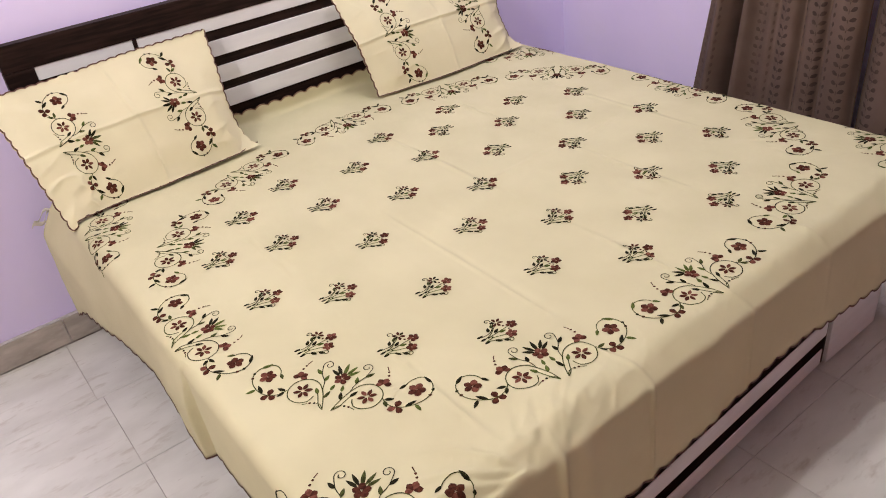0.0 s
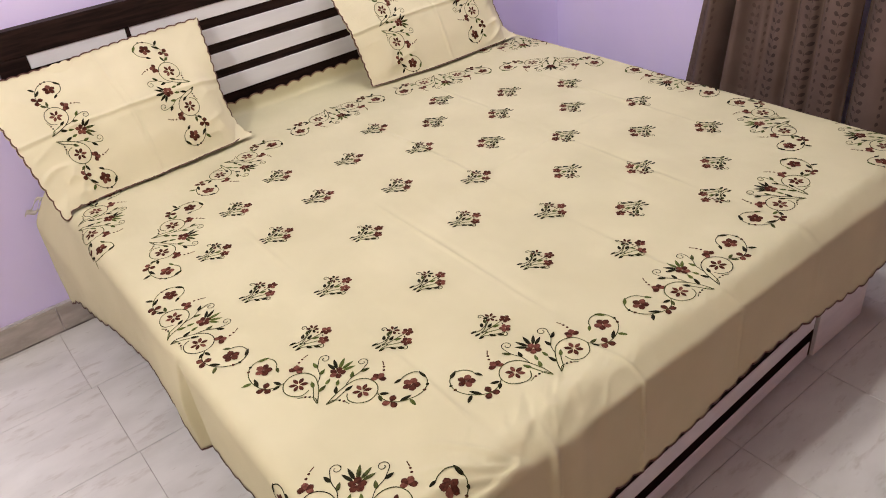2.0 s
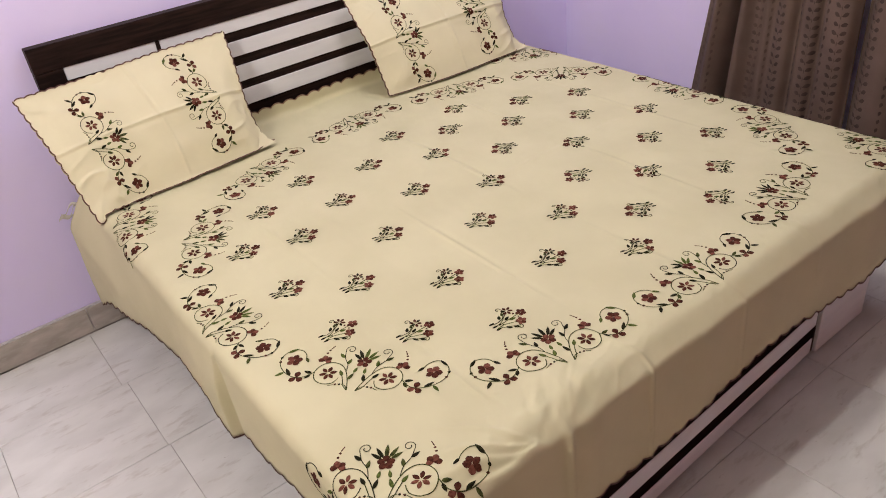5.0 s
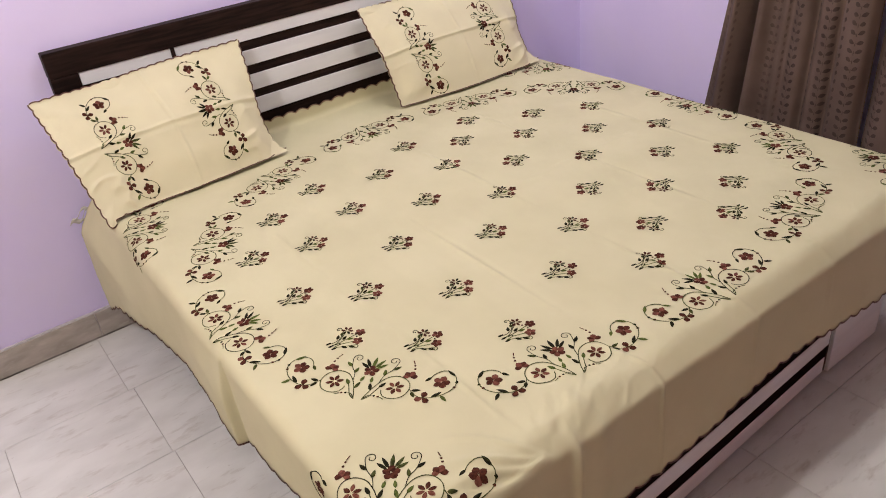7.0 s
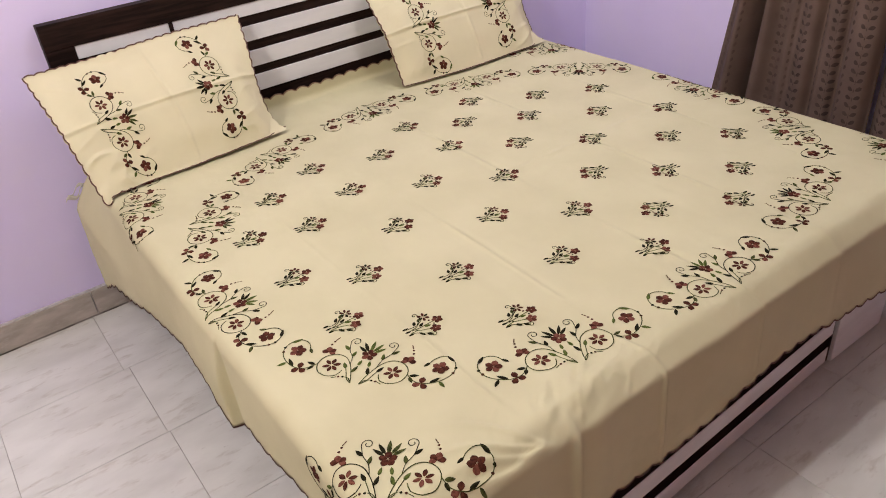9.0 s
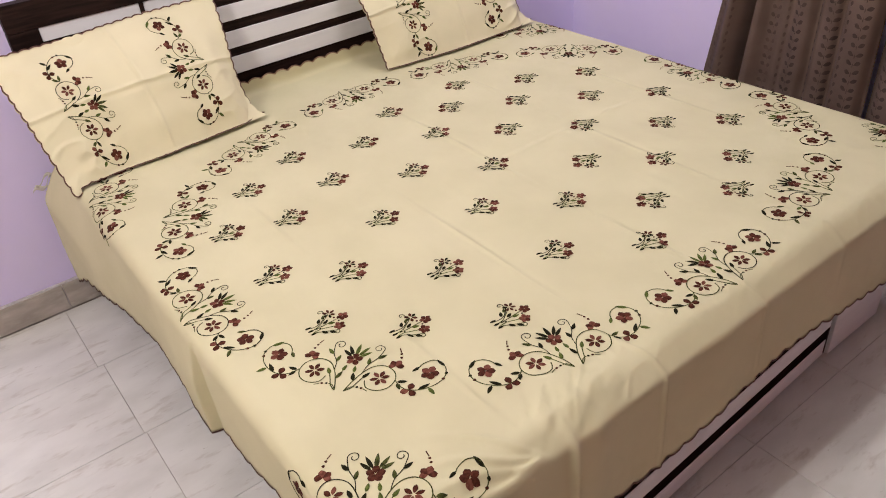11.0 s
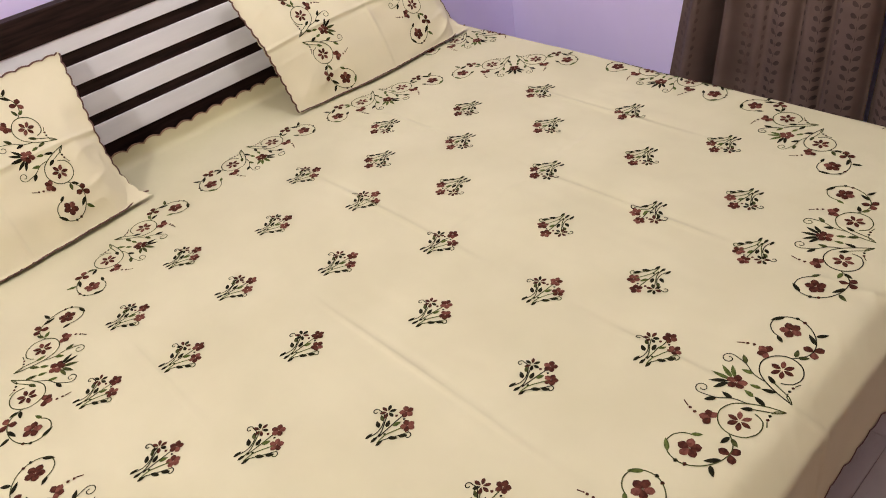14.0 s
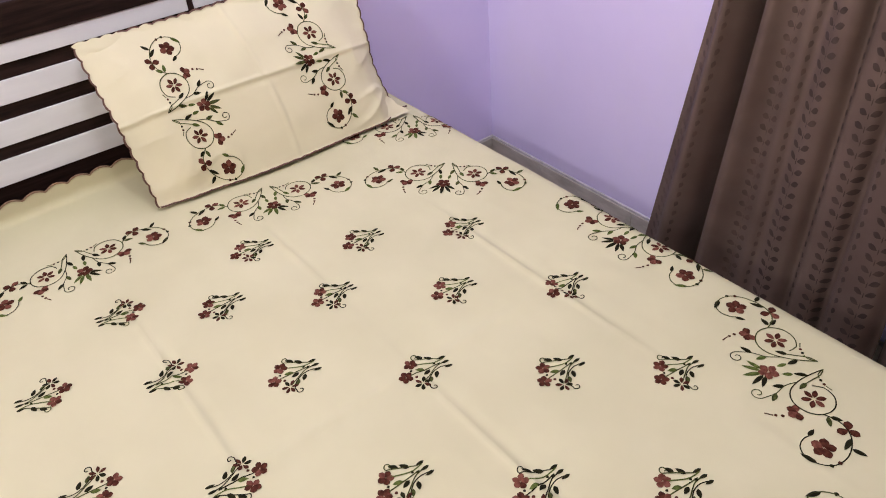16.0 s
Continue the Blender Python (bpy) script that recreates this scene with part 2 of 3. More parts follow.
def sheet_at(u, v):
    """The bed sheet: flat over the mattress, over three edges and up against the headboard."""
    dl, dr, df, dh = (XL + RL) - u, u - (XR - RL), (YF + RF) - v, v - (YH - RH)
    side = max(dl, dr, 0.0)
    x, y = min(max(u, XL + RL), XR - RL), min(max(v, YF + RF), YH - RH)
    z = ZT
    wide = max(side, 0.0)
    # softness of the mattress, fold creases left by the packing, small waves
    fade = (1 - smooth(0.0, 0.10, wide)) * (1 - smooth(0.0, 0.10, max(df, 0.0)))
    z += fade * (0.006 * noise.noise((u * 1.7, v * 1.7, 3.1)) + 0.0022 * noise.noise((u * 5.3, v * 4.1, 7.7)) + 0.0012 * noise.noise((u * 15.0, v * 12.0, 1.7)) + 0.0008 * noise.noise((u * 34.0, v * 22.0, 4.7)))
    for mid, low, high, tall in CREASES:
        wob = mid + 0.006 * noise.noise((v * 2.3, mid * 9, 0.5))
        k = smooth(low - 0.08, low + 0.08, v) * (1 - smooth(high - 0.1, high + 0.1, v)) * (0.55 + 0.45 * math.sin(v * 7 + mid * 11))
        z += 1.5 * fade * tall * k * (bump(u, wob, 0.006) - 0.6 * bump(u, wob + 0.016, 0.010))
    z += fade * 0.0016 * (bump(v, 0.004 + 0.004 * noise.noise((u * 3, 1, 1)), 0.007) - 0.5 * bump(v, 0.022, 0.010)) * smooth(-0.1, 0.05, u) * (1 - smooth(0.5, 0.7, u))
    # slack towards the foot: shallow pleats running over the edge
    near_foot = smooth(-0.56, -0.74, v) * (1 - smooth(0.05, 0.10, max(df, 0.0)))
    if near_foot > 0:
        for mid, wid, tall, lean in ((-0.285, 0.005, 0.0032, 0.22), (0.030, 0.005, 0.0028, 0.20), (0.34, 0.010, 0.003, 0.05), (-0.42, 0.020, 0.0025, 0.10), (-0.47, 0.016, 0.003, 0.05)):
            z += tall * near_foot * bump(u, mid - lean * (v + 0.80), wid)
        # crumpled slack cloth: short ridges that run aslant
        slant, cross = u * 0.80 + v * 0.60, v * 0.80 - u * 0.60
        rough = 1 - abs(2.0 * noise.noise((slant * 9.0, cross * 24.0, 8.3)))
        fine = 1 - abs(2.0 * noise.noise((slant * 26.0, cross * 48.0, 2.9)))
        much = near_foot * smooth(-0.66, -0.78, v) * (0.35 + 0.65 * bump(u, -0.45, 0.20))
        z += much * (0.0030 * max(0.0, rough) ** 3 + 0.0016 * max(0.0, fine) ** 2)
    # small creases that gather at a pinch of the foot edge
    px, py = u + 0.575, v + 0.832
    if px * px + py * py < 0.16:
        for way, tall in ((186, 0.005), (174, 0.007), (163, 0.006), (150, 0.006), (132, 0.004), (62, 0.003), (40, 0.004), (22, 0.004)):
            c, k = math.cos(radians(way)), math.sin(radians(way))
            along, off = px * c + py * k, -px * k + py * c
            z += tall * smooth(0.0, 0.05, along) * (1 - smooth(0.10, 0.30, along)) * bump(off, 0.006 * math.sin(along * 30 + way), 0.004 + 0.03 * max(along, 0.0) + (0.006 if way < 90 else 0))
    if side <= 0 and df <= 0:
        if dh > 0:
            out, up = turned(dh, RH)
            return Vector((x, YH - RH + out, z + up + 0.003 * noise.noise((u * 9, 2, 2)) * smooth(0, 0.03, dh)))
        return Vector((x, y, z))
    d = ((side ** 4 + max(df, 0.0) ** 4) ** 0.25)
    flat = math.hypot(side, max(df, 0.0))
    kx, ky = (side / flat) * (-1 if dl > 0 else 1), -max(df, 0.0) / flat
    share = ky * ky
    (o1, d1), (o2, d2) = turned(d, RL), foot_turned(d)
    out, down = o1 + (o2 - o1) * share, d1 + (d2 - d1) * share
    fall = smooth(0.03, 0.30, down)
    # the hanging cloth: slow waves, the bulge by the wall, the pleat near the foot corner, the flare of the foot drop
    if side > 0:
        wave = 0.010 * noise.noise((v * 3.0, 0.3, 5.0)) + 0.005 * noise.noise((v * 9.0, down * 2.0, 1.0))
        out += fall * wave * abs(kx)
        if dl > 0:
            out += 0.058 * smooth(0.25, 0.98, v) * smooth(0.0, 0.24 - 0.12 * smooth(0.6, 1.0, v), down) * (1 - 0.15 * smooth(0.3, 0.45, down))
            out += 0.006 * smooth(0.30, 0.42, down) * abs(math.sin(math.pi * v / 0.052))
            fold = -0.098 - 0.10 * (down - 0.02)
            past = v - fold
            out += abs(kx) * smooth(0.0, 0.16, down) * 0.023 * (smooth(-0.009, 0.002, past) * (1 - smooth(0.0, 0.40, past)))
            out -= abs(kx) * smooth(0.0, 0.09, down) * 0.006 * bump(past, -0.014, 0.010)
    if df > 0:
        out += fall * abs(ky) * (0.008 + 0.012 * noise.noise((u * 2.6, 0.9, 2.0)) + 0.004 * noise.noise((u * 8.0, down * 2.0, 4.0)))
        for mid, wid, tall in ((-0.285, 0.005, 0.0065), (0.038, 0.005, 0.0050), (0.34, 0.010, 0.003), (-0.53, 0.010, 0.012), (-0.47, 0.03, 0.008), (-0.10, 0.05, 0.005), (0.6, 0.05, 0.006)):
            out += abs(ky) * tall * bump(u, mid, wid) * smooth(0.0, 0.06, down) * (1 - 0.45 * smooth(0.1, 0.25, down))
    out += fall * (0.0022 * noise.noise((u * 17.0, v * 17.0, down * 13.0 + 6.0)) + 0.0012 * noise.noise((u * 41.0, v * 41.0, down * 30.0)))
    if side > 0 and df > 0:
        turn = math.atan2(df, side)
        out += 0.016 * fall * math.sin(turn * 8.0) * math.sin(2 * turn)
    return Vector((x + kx * out, y + ky * out, z - down))


def normal_of(at, u, v, e=0.002):
    a, b = at(u + e, v) - at(u - e, v), at(u, v + e) - at(u, v - e)
    n = a.cross(b)
    return n.normalized() if n.length > 1e-12 else Vector((0, 0, 1))


def scallop(s, period=0.052, deep=0.0115):
    return deep * abs(math.sin(math.pi * s / period)) ** 0.7


def left_drop(v):
    low = 0.15 + 0.07 * smooth(1.0, 0.82, v) + 0.05 * smooth(0.82, 0.5, v) + 0.045 * smooth(0.32, 0.0, v) - 0.014 * smooth(-0.03, -0.115, v)
    low += 0.042 * smooth(-0.118, -0.20, v) + 0.020 * smooth(-0.25, -0.5, v)
    return ZT - low - RL + RL * math.pi / 2 - 0.005


def foot_drop(u):
    low = 0.305 + 0.03 * bump(u, 0.2, 0.25) - 0.012 * bump(u, -0.3, 0.2)
    return 0.086 + ZT - low - 0.043


def grid_mesh(name, points, columns, mat, parent, label="", close=False):
    rows = len(points) // columns
    faces = [(j * columns + i, j * columns + i + 1, (j + 1) * columns + i + 1, (j + 1) * columns + i) for j in range(rows - 1) for i in range(columns - 1)]
    me = bpy.data.meshes.new(name)
    me.from_pydata([tuple(p) for p in points], [], faces)
    me.materials.append(mat)
    me.polygons.foreach_set("use_smooth", [True] * len(me.polygons))
    ob = new(name, me)
    ob.parent = parent
    if label:
        ob["label"] = label
    return ob


def spread(a, b, n):
    return [a + (b - a) * k / n for k in range(n + 1)]


bedsheet = empty("bedsheet", "cream cotton bed sheet with embroidered maroon flowers and scalloped brown edge", "bed sheet")
LEFT_S, RIGHT_S, FOOT_S = spread(1, 0, 34)[:-1], spread(0, 1, 24)[1:], spread(1, 0, 64)[:-1]
US = [("l", s) for s in LEFT_S] + [("t", x) for x in spread(XL + RL, -0.2, 190)[:-1] + spread(-0.2, XR - RL, 210)] + [("r", s) for s in RIGHT_S]
VS = [("f", s) for s in FOOT_S] + [("t", y) for y in spread(YF + RF, -0.6, 40)[:-1] + spread(-0.6, -0.18, 50)[:-1] + spread(-0.18, -0.04, 44)[:-1] + spread(-0.04, YH - RH, 140)] + [("h", s) for s in spread(0, 1, 8)[1:]]


def cloth_uv(cu, cv):
    """Flat cloth metres of a grid node: hems follow the scallops."""
    kind_u, a = cu
    kind_v, b = cv
    u = a if kind_u == "t" else (XL + RL if kind_u == "l" else XR - RL)
    v = b if kind_v == "t" else (YF + RF if kind_v == "f" else YH - RH)
    fu, fv = u, v
    if kind_u == "l":
        fu = u - a * (left_drop(v) + a * scallop(v))
    elif kind_u == "r":
        fu = u + a * (0.33 + a * scallop(v))
    if kind_v == "f":
        fv = v - b * (foot_drop(u) + b * scallop(u))
    elif kind_v == "h":
        fv = v + b * (0.052 + b * scallop(u))
    return fu, fv


points = [sheet_at(*cloth_uv(cu, cv)) for cv in VS for cu in US]
cloth = grid_mesh("cotton_cloth", points, len(US), SHEET, bedsheet, "cream cotton cloth with fold creases")
thick = cloth.modifiers.new("thickness", "SOLIDIFY")
thick.thickness, thick.offset = 0.0016, -1


def edging(at, line, inward, mat, parent, name="scalloped_edging"):
    """A narrow stitched band along a line of flat cloth points; inward gives the point a band's width inside."""
    verts, faces = [], []
    for u, v in line:
        a, b = inward(u, v)
        n = normal_of(at, a, b)
        p, q = at(u, v), at(a, b)
        out = (p - q).normalized() * 0.0012
        verts += [tuple(q + n * 0.0016), tuple(p + out + n * 0.0018), tuple(p + out - n * 0.0014)]
    for k in range(len(line) - 1):
        i = 3 * k
        faces += [(i, i + 1, i + 4, i + 3), (i + 1, i + 2, i + 5, i + 4)]
    me = bpy.data.meshes.new(name)
    me.from_pydata(verts, [], faces)
    me.materials.append(mat)
    me.polygons.foreach_set("use_smooth", [True] * len(me.polygons))
    ob = new(name, me)
    ob.parent = parent
    ob["label"] = "dark brown overlocked scalloped edging"
    return ob


THREAD_BROWN = mottled("brown_edging_thread", (0.075, 0.032, 0.021), (0.15, 0.066, 0.043), 300, 0.7)
edging(sheet_at, [cloth_uv(("l", 1.0), ("t", y)) for y in spread(YF + RF, YH - RH, 420)], lambda u, v: (u + 0.0040, v), THREAD_BROWN, bedsheet)
edging(sheet_at, [cloth_uv(("t", x), ("f", 1.0)) for x in spread(XL + RL, XR - RL, 420)], lambda u, v: (u, v + 0.0040), THREAD_BROWN, bedsheet)
edging(sheet_at, [cloth_uv(("t", x), ("h", 1.0)) for x in spread(XL + RL, XR - RL, 380)], lambda u, v: (u, v - 0.0024), mottled("faded_edging_thread", (0.15, 0.085, 0.05), (0.30, 0.19, 0.12), 300, 0.8), bedsheet)


# ---- embroidery: satin-stitched petals and leaves and chain-stitched stems, laid on a cloth ----
def thread(name, dark, light):
    return mottled(name, dark, light, 160, 0.8, bump=0.35, bump_scale=1400, spec=0.08)


MAROON = thread("maroon_thread", (0.040, 0.012, 0.007), (0.098, 0.030, 0.018))
ROSE = thread("rose_thread", (0.105, 0.034, 0.022), (0.19, 0.070, 0.047))
BLACK_GREEN = thread("bottle_green_thread", (0.007, 0.007, 0.003), (0.020, 0.019, 0.007))
LEAF_GREEN = thread("leaf_green_thread", (0.050, 0.068, 0.014), (0.115, 0.145, 0.036))
STEM_GREEN = thread("olive_thread", (0.024, 0.028, 0.008), (0.085, 0.095, 0.028))
THREADS = [MAROON, ROSE, BLACK_GREEN, LEAF_GREEN, STEM_GREEN]
M_RED, M_ROSE, M_DARK, M_LEAF, M_STEM = range(5)
LIFT = 0.0012


class Stitching:
    """Collects flat stitched shapes, in metres of a motif, and lays them on a cloth."""

    def __init__(self):
        self.verts, self.faces, self.mats = [], [], []

    def petal(self, x, y, angle, long, wide, mat, blunt=0.0):
        """A pointed or blunt leaf shape that starts at (x, y) and grows towards angle."""
        first = len(self.verts)
        c, s = math.cos(angle), math.sin(angle)
        steps = 5
        self.verts.append((x, y, 0.4))
        for k in range(1, steps):
            t = k / steps
            w = wide / 2 * (math.sin(math.pi * t ** (0.8 + blunt)) ** (0.8 - 0.25 * blunt))
            for side in (1, 0, -1):
                self.verts.append((x + c * t * long - s * w * side, y + s * t * long + c * w * side, 1.0 if side == 0 else 0.25))
        self.verts.append((x + c * long, y + s * long, 0.4))
        last = len(self.verts) - 1
        f = first + 1
        add = [(first, f + 1, f), (first, f + 2, f + 1)]
        for k in range(steps - 2):
            a = f + 3 * k
            add += [(a, a + 1, a + 4, a + 3), (a + 1, a + 2, a + 5, a + 4)]
        a = f + 3 * (steps - 2)
        add += [(a, a + 1, last), (a + 1, a + 2, last)]
        self.faces += add
        self.mats += [mat] * len(add)

    def stem(self, line, wide, mat, fine=0.006):
        """A stitched line through the given points, rounded off."""
        pts = [Vector(p) for p in line]
        curve = []
        for k in range(len(pts) - 1):
            p0, p1, p2, p3 = pts[max(0, k - 1)], pts[k], pts[k + 1], pts[min(len(pts) - 1, k + 2)]
            n = max(2, int((p2 - p1).length / fine))
            for j in range(n):
                t = j / n
                curve.append(0.5 * ((2 * p1) + (p2 - p0) * t + (2 * p0 - 5 * p1 + 4 * p2 - p3) * t * t + (3 * p1 - p0 - 3 * p2 + p3) * t ** 3))
        curve.append(pts[-1])
        first = len(self.verts)
        for k, p in enumerate(curve):
            d = curve[min(k + 1, len(curve) - 1)] - curve[max(k - 1, 0)]
            d = d.normalized() if d.length > 1e-9 else Vector((1, 0))
            n = Vector((-d.y, d.x)) * wide / 2
            self.verts += [(p.x + n.x, p.y + n.y, 0.3), (p.x, p.y, 0.9), (p.x - n.x, p.y - n.y, 0.3)]
        for k in range(len(curve) - 1):
            a = first + 3 * k
            self.faces += [(a, a + 1, a + 4, a + 3), (a + 1, a + 2, a + 5, a + 4)]
            self.mats += [mat, mat]

    def dot(self, x, y, size, mat):
        self.petal(x - size / 2, y, 0.0, size, size * 0.95, mat, 0.6)

    def lay(self, name, at, place, parent, label=""):
        """place: motif metres to flat cloth metres."""
        out = []
        for x, y, h in self.verts:
            u, v = place(x, y)
            out.append(tuple(at(u, v) + normal_of(at, u, v) * (LIFT * (0.35 + h))))
        flip = self.faces and mirrored(place)
        me = bpy.data.meshes.new(name)
        me.from_pydata(out, [], [tuple(reversed(f)) for f in self.faces] if flip else self.faces)
        for m in THREADS:
            me.materials.append(m)
        me.polygons.foreach_set("material_index", self.mats)
        me.polygons.foreach_set("use_smooth", [True] * len(me.polygons))
        ob = new(name, me)
        ob.parent = parent
        if label:
            ob["label"] = label
        return ob


def mirrored(place):
    o, a, b = place(0, 0), place(0.01, 0), place(0, 0.01)
    return (a[0] - o[0]) * (b[1] - o[1]) - (a[1] - o[1]) * (b[0] - o[0]) < 0


def blossom(x, y, size, petals, rng, turn=0.0, gap=0.12, mats=(M_RED, M_ROSE), share=0.35, round_=0.5, slim=1.0):
    """A flower of satin-stitched petals round its middle."""
    st = Stitching()
    for k in range(petals):
        a = turn + 2 * math.pi * k / petals + rng.uniform(-0.08, 0.08)
        mat = mats[1] if rng.random() < share else mats[0]
        st.petal(x + math.cos(a) * size * gap, y + math.sin(a) * size * gap, a, size * (0.5 - gap + 0.06), size * slim * 2.5 / petals * rng.uniform(0.78, 0.92), mat, round_)
    return st


def curl(cx, cy, r0, turns, start, sense, n=16):
    """Points of a small spiral that winds in on (cx, cy)."""
    return [(cx + r0 * (1 - 0.72 * k / n) * math.cos(start + sense * 2 * math.pi * turns * k / n), cy + r0 * (1 - 0.72 * k / n) * math.sin(start + sense * 2 * math.pi * turns * k / n)) for k in range(n + 1)]


def garland(at, place, parent, seed, name="embroidered_garland"):
    """A symmetrical spray with two scrolls: stems and leaves in one part, each flower a part of it."""
    rng = random.Random(seed)
    st, flowers = Stitching(), []
    fan = rng.choice(((M_LEAF, M_DARK), (M_STEM, M_DARK), (M_DARK, M_DARK)))
    for s in (1, -1):
        green = M_LEAF if rng.random() < 0.4 else M_STEM
        dark = M_DARK if rng.random() < 0.45 else M_STEM
        m = lambda p: (p[0] * s, p[1])  # noqa: E731
        ang = lambda a: a if s > 0 else math.pi - a  # noqa: E731
        leaf = lambda x, y, a, l, w, mat: st.petal(x * s, y, ang(a), l * 0.92, w * 0.84, mat)  # noqa: E731
        mix = lambda: rng.choice((M_DARK, M_DARK, M_LEAF, M_STEM))  # noqa: E731
        # main stem from the foot of the spray over into the scroll round a flower
        st.stem([m(p) for p in ((0.009, 0.0), (0.016, 0.024), (0.027, 0.050), (0.044, 0.072), (0.068, 0.079), (0.090, 0.067), (0.098, 0.045), (0.089, 0.022), (0.068, 0.012), (0.047, 0.018), (0.040, 0.034))], 0.0021, dark)
        st.stem([m(p) for p in ((0.009, 0.0), (0.020, 0.010), (0.028, 0.028), (0.036, 0.046))], 0.0020, green)
        leaf(0.033, 0.040, 1.0, 0.022, 0.010, mix())
        # the branch with a curl
        st.stem([m(p) for p in ((0.029, 0.054), (0.033, 0.076), (0.046, 0.096), (0.052, 0.118))] + [m(p) for p in curl(0.041, 0.124, 0.012, 1.15, -0.3, 1)], 0.0017, rng.choice((M_STEM, M_DARK)))
        leaf(0.034, 0.076, 1.75, 0.022, 0.010, mix())
        leaf(0.047, 0.096, 0.75, 0.022, 0.010, mix())
        leaf(0.017, 0.030, 1.85, 0.024, 0.010, mix())
        leaf(0.012, 0.052, 1.75, 0.020, 0.009, M_LEAF)
        # fan of leaves behind the middle flower
        for a, l in ((0.62, 0.030), (1.02, 0.034)):
            leaf(0.010 * math.cos(a), 0.090 + 0.010 * math.sin(a), a, l, 0.0095, fan[0] if s > 0 else fan[1])
        # little beads by the foot and above the side flower
        st.stem([m(p) for p in ((0.011, 0.004), (0.018, 0.013), (0.026, 0.015))], 0.0018, M_STEM)
        st.dot(0.031 * s, 0.015, 0.006, M_DARK)
        st.dot(0.040 * s, 0.014, 0.006, M_RED)
        st.stem([m(p) for p in ((0.044, 0.013), (0.054, 0.008))], 0.0018, M_STEM)
        st.dot(0.092 * s, 0.107, 0.0065, M_RED)
        st.dot(0.089 * s, 0.117, 0.006, M_RED)
        st.stem([m(p) for p in ((0.088, 0.121), (0.082, 0.132))], 0.0022, M_RED)
        # stem on to the end loop
        st.stem([m(p) for p in ((0.098, 0.045), (0.108, 0.034), (0.122, 0.026), (0.142, 0.026), (0.162, 0.035), (0.180, 0.052), (0.189, 0.074), (0.184, 0.096), (0.168, 0.110), (0.149, 0.108), (0.137, 0.096), (0.134, 0.086))], 0.0020, dark)
        leaf(0.134, 0.088, -2.2, 0.020, 0.009, mix())
        leaf(0.103, 0.041, 0.25, 0.022, 0.010, mix())
        leaf(0.104, 0.038, -1.0, 0.020, 0.010, mix())
        leaf(0.148, 0.028, 0.85, 0.030, 0.010, M_DARK)
        leaf(0.166, 0.037, -0.75, 0.024, 0.010, mix())
        leaf(0.182, 0.098, 2.45, 0.028, 0.010, M_DARK if rng.random() < 0.6 else M_LEAF)
        st.dot(0.187 * s, 0.066, 0.0075, M_RED)
        st.dot(0.1895 * s, 0.080, 0.0075, M_DARK)
        flowers += [blossom(0.067 * s, 0.045, 0.036, 6, rng, 0.4, 0.07, share=0.4, round_=0.3, slim=0.72)]
        side = Stitching()
        for a, l, w, mat in ((0.15, 0.017, 0.013, M_RED), (1.25, 0.018, 0.014, M_ROSE), (2.35, 0.017, 0.013, M_RED), (3.3, 0.015, 0.012, M_ROSE)):
            side.petal(0.088 * s, 0.082, ang(a), l, w, mat, 0.5)
        tre = Stitching()
        for a, l, w, mat in ((1.5, 0.019, 0.014, M_RED), (3.6, 0.018, 0.014, M_ROSE if s > 0 else M_RED), (5.6, 0.018, 0.014, M_RED)):
            tre.petal(0.132 * s, 0.024, ang(a), l, w, mat, 0.5)
        flowers += [side, tre, blossom(0.158 * s, 0.076, 0.034, 5, rng, rng.uniform(0, 1), 0.02, share=0.3)]
    st.petal(0.0, 0.098, math.pi / 2, 0.034, 0.009, fan[0])
    flowers.append(blossom(0.0, 0.088, 0.032, 5, rng, 0.3, 0.03, share=0.35))
    ob = st.lay(name, at, place, parent, "scrolling green stems and leaves with maroon flowers")
    for flower in flowers:
        flower.lay("flower", at, place, ob)
    return ob


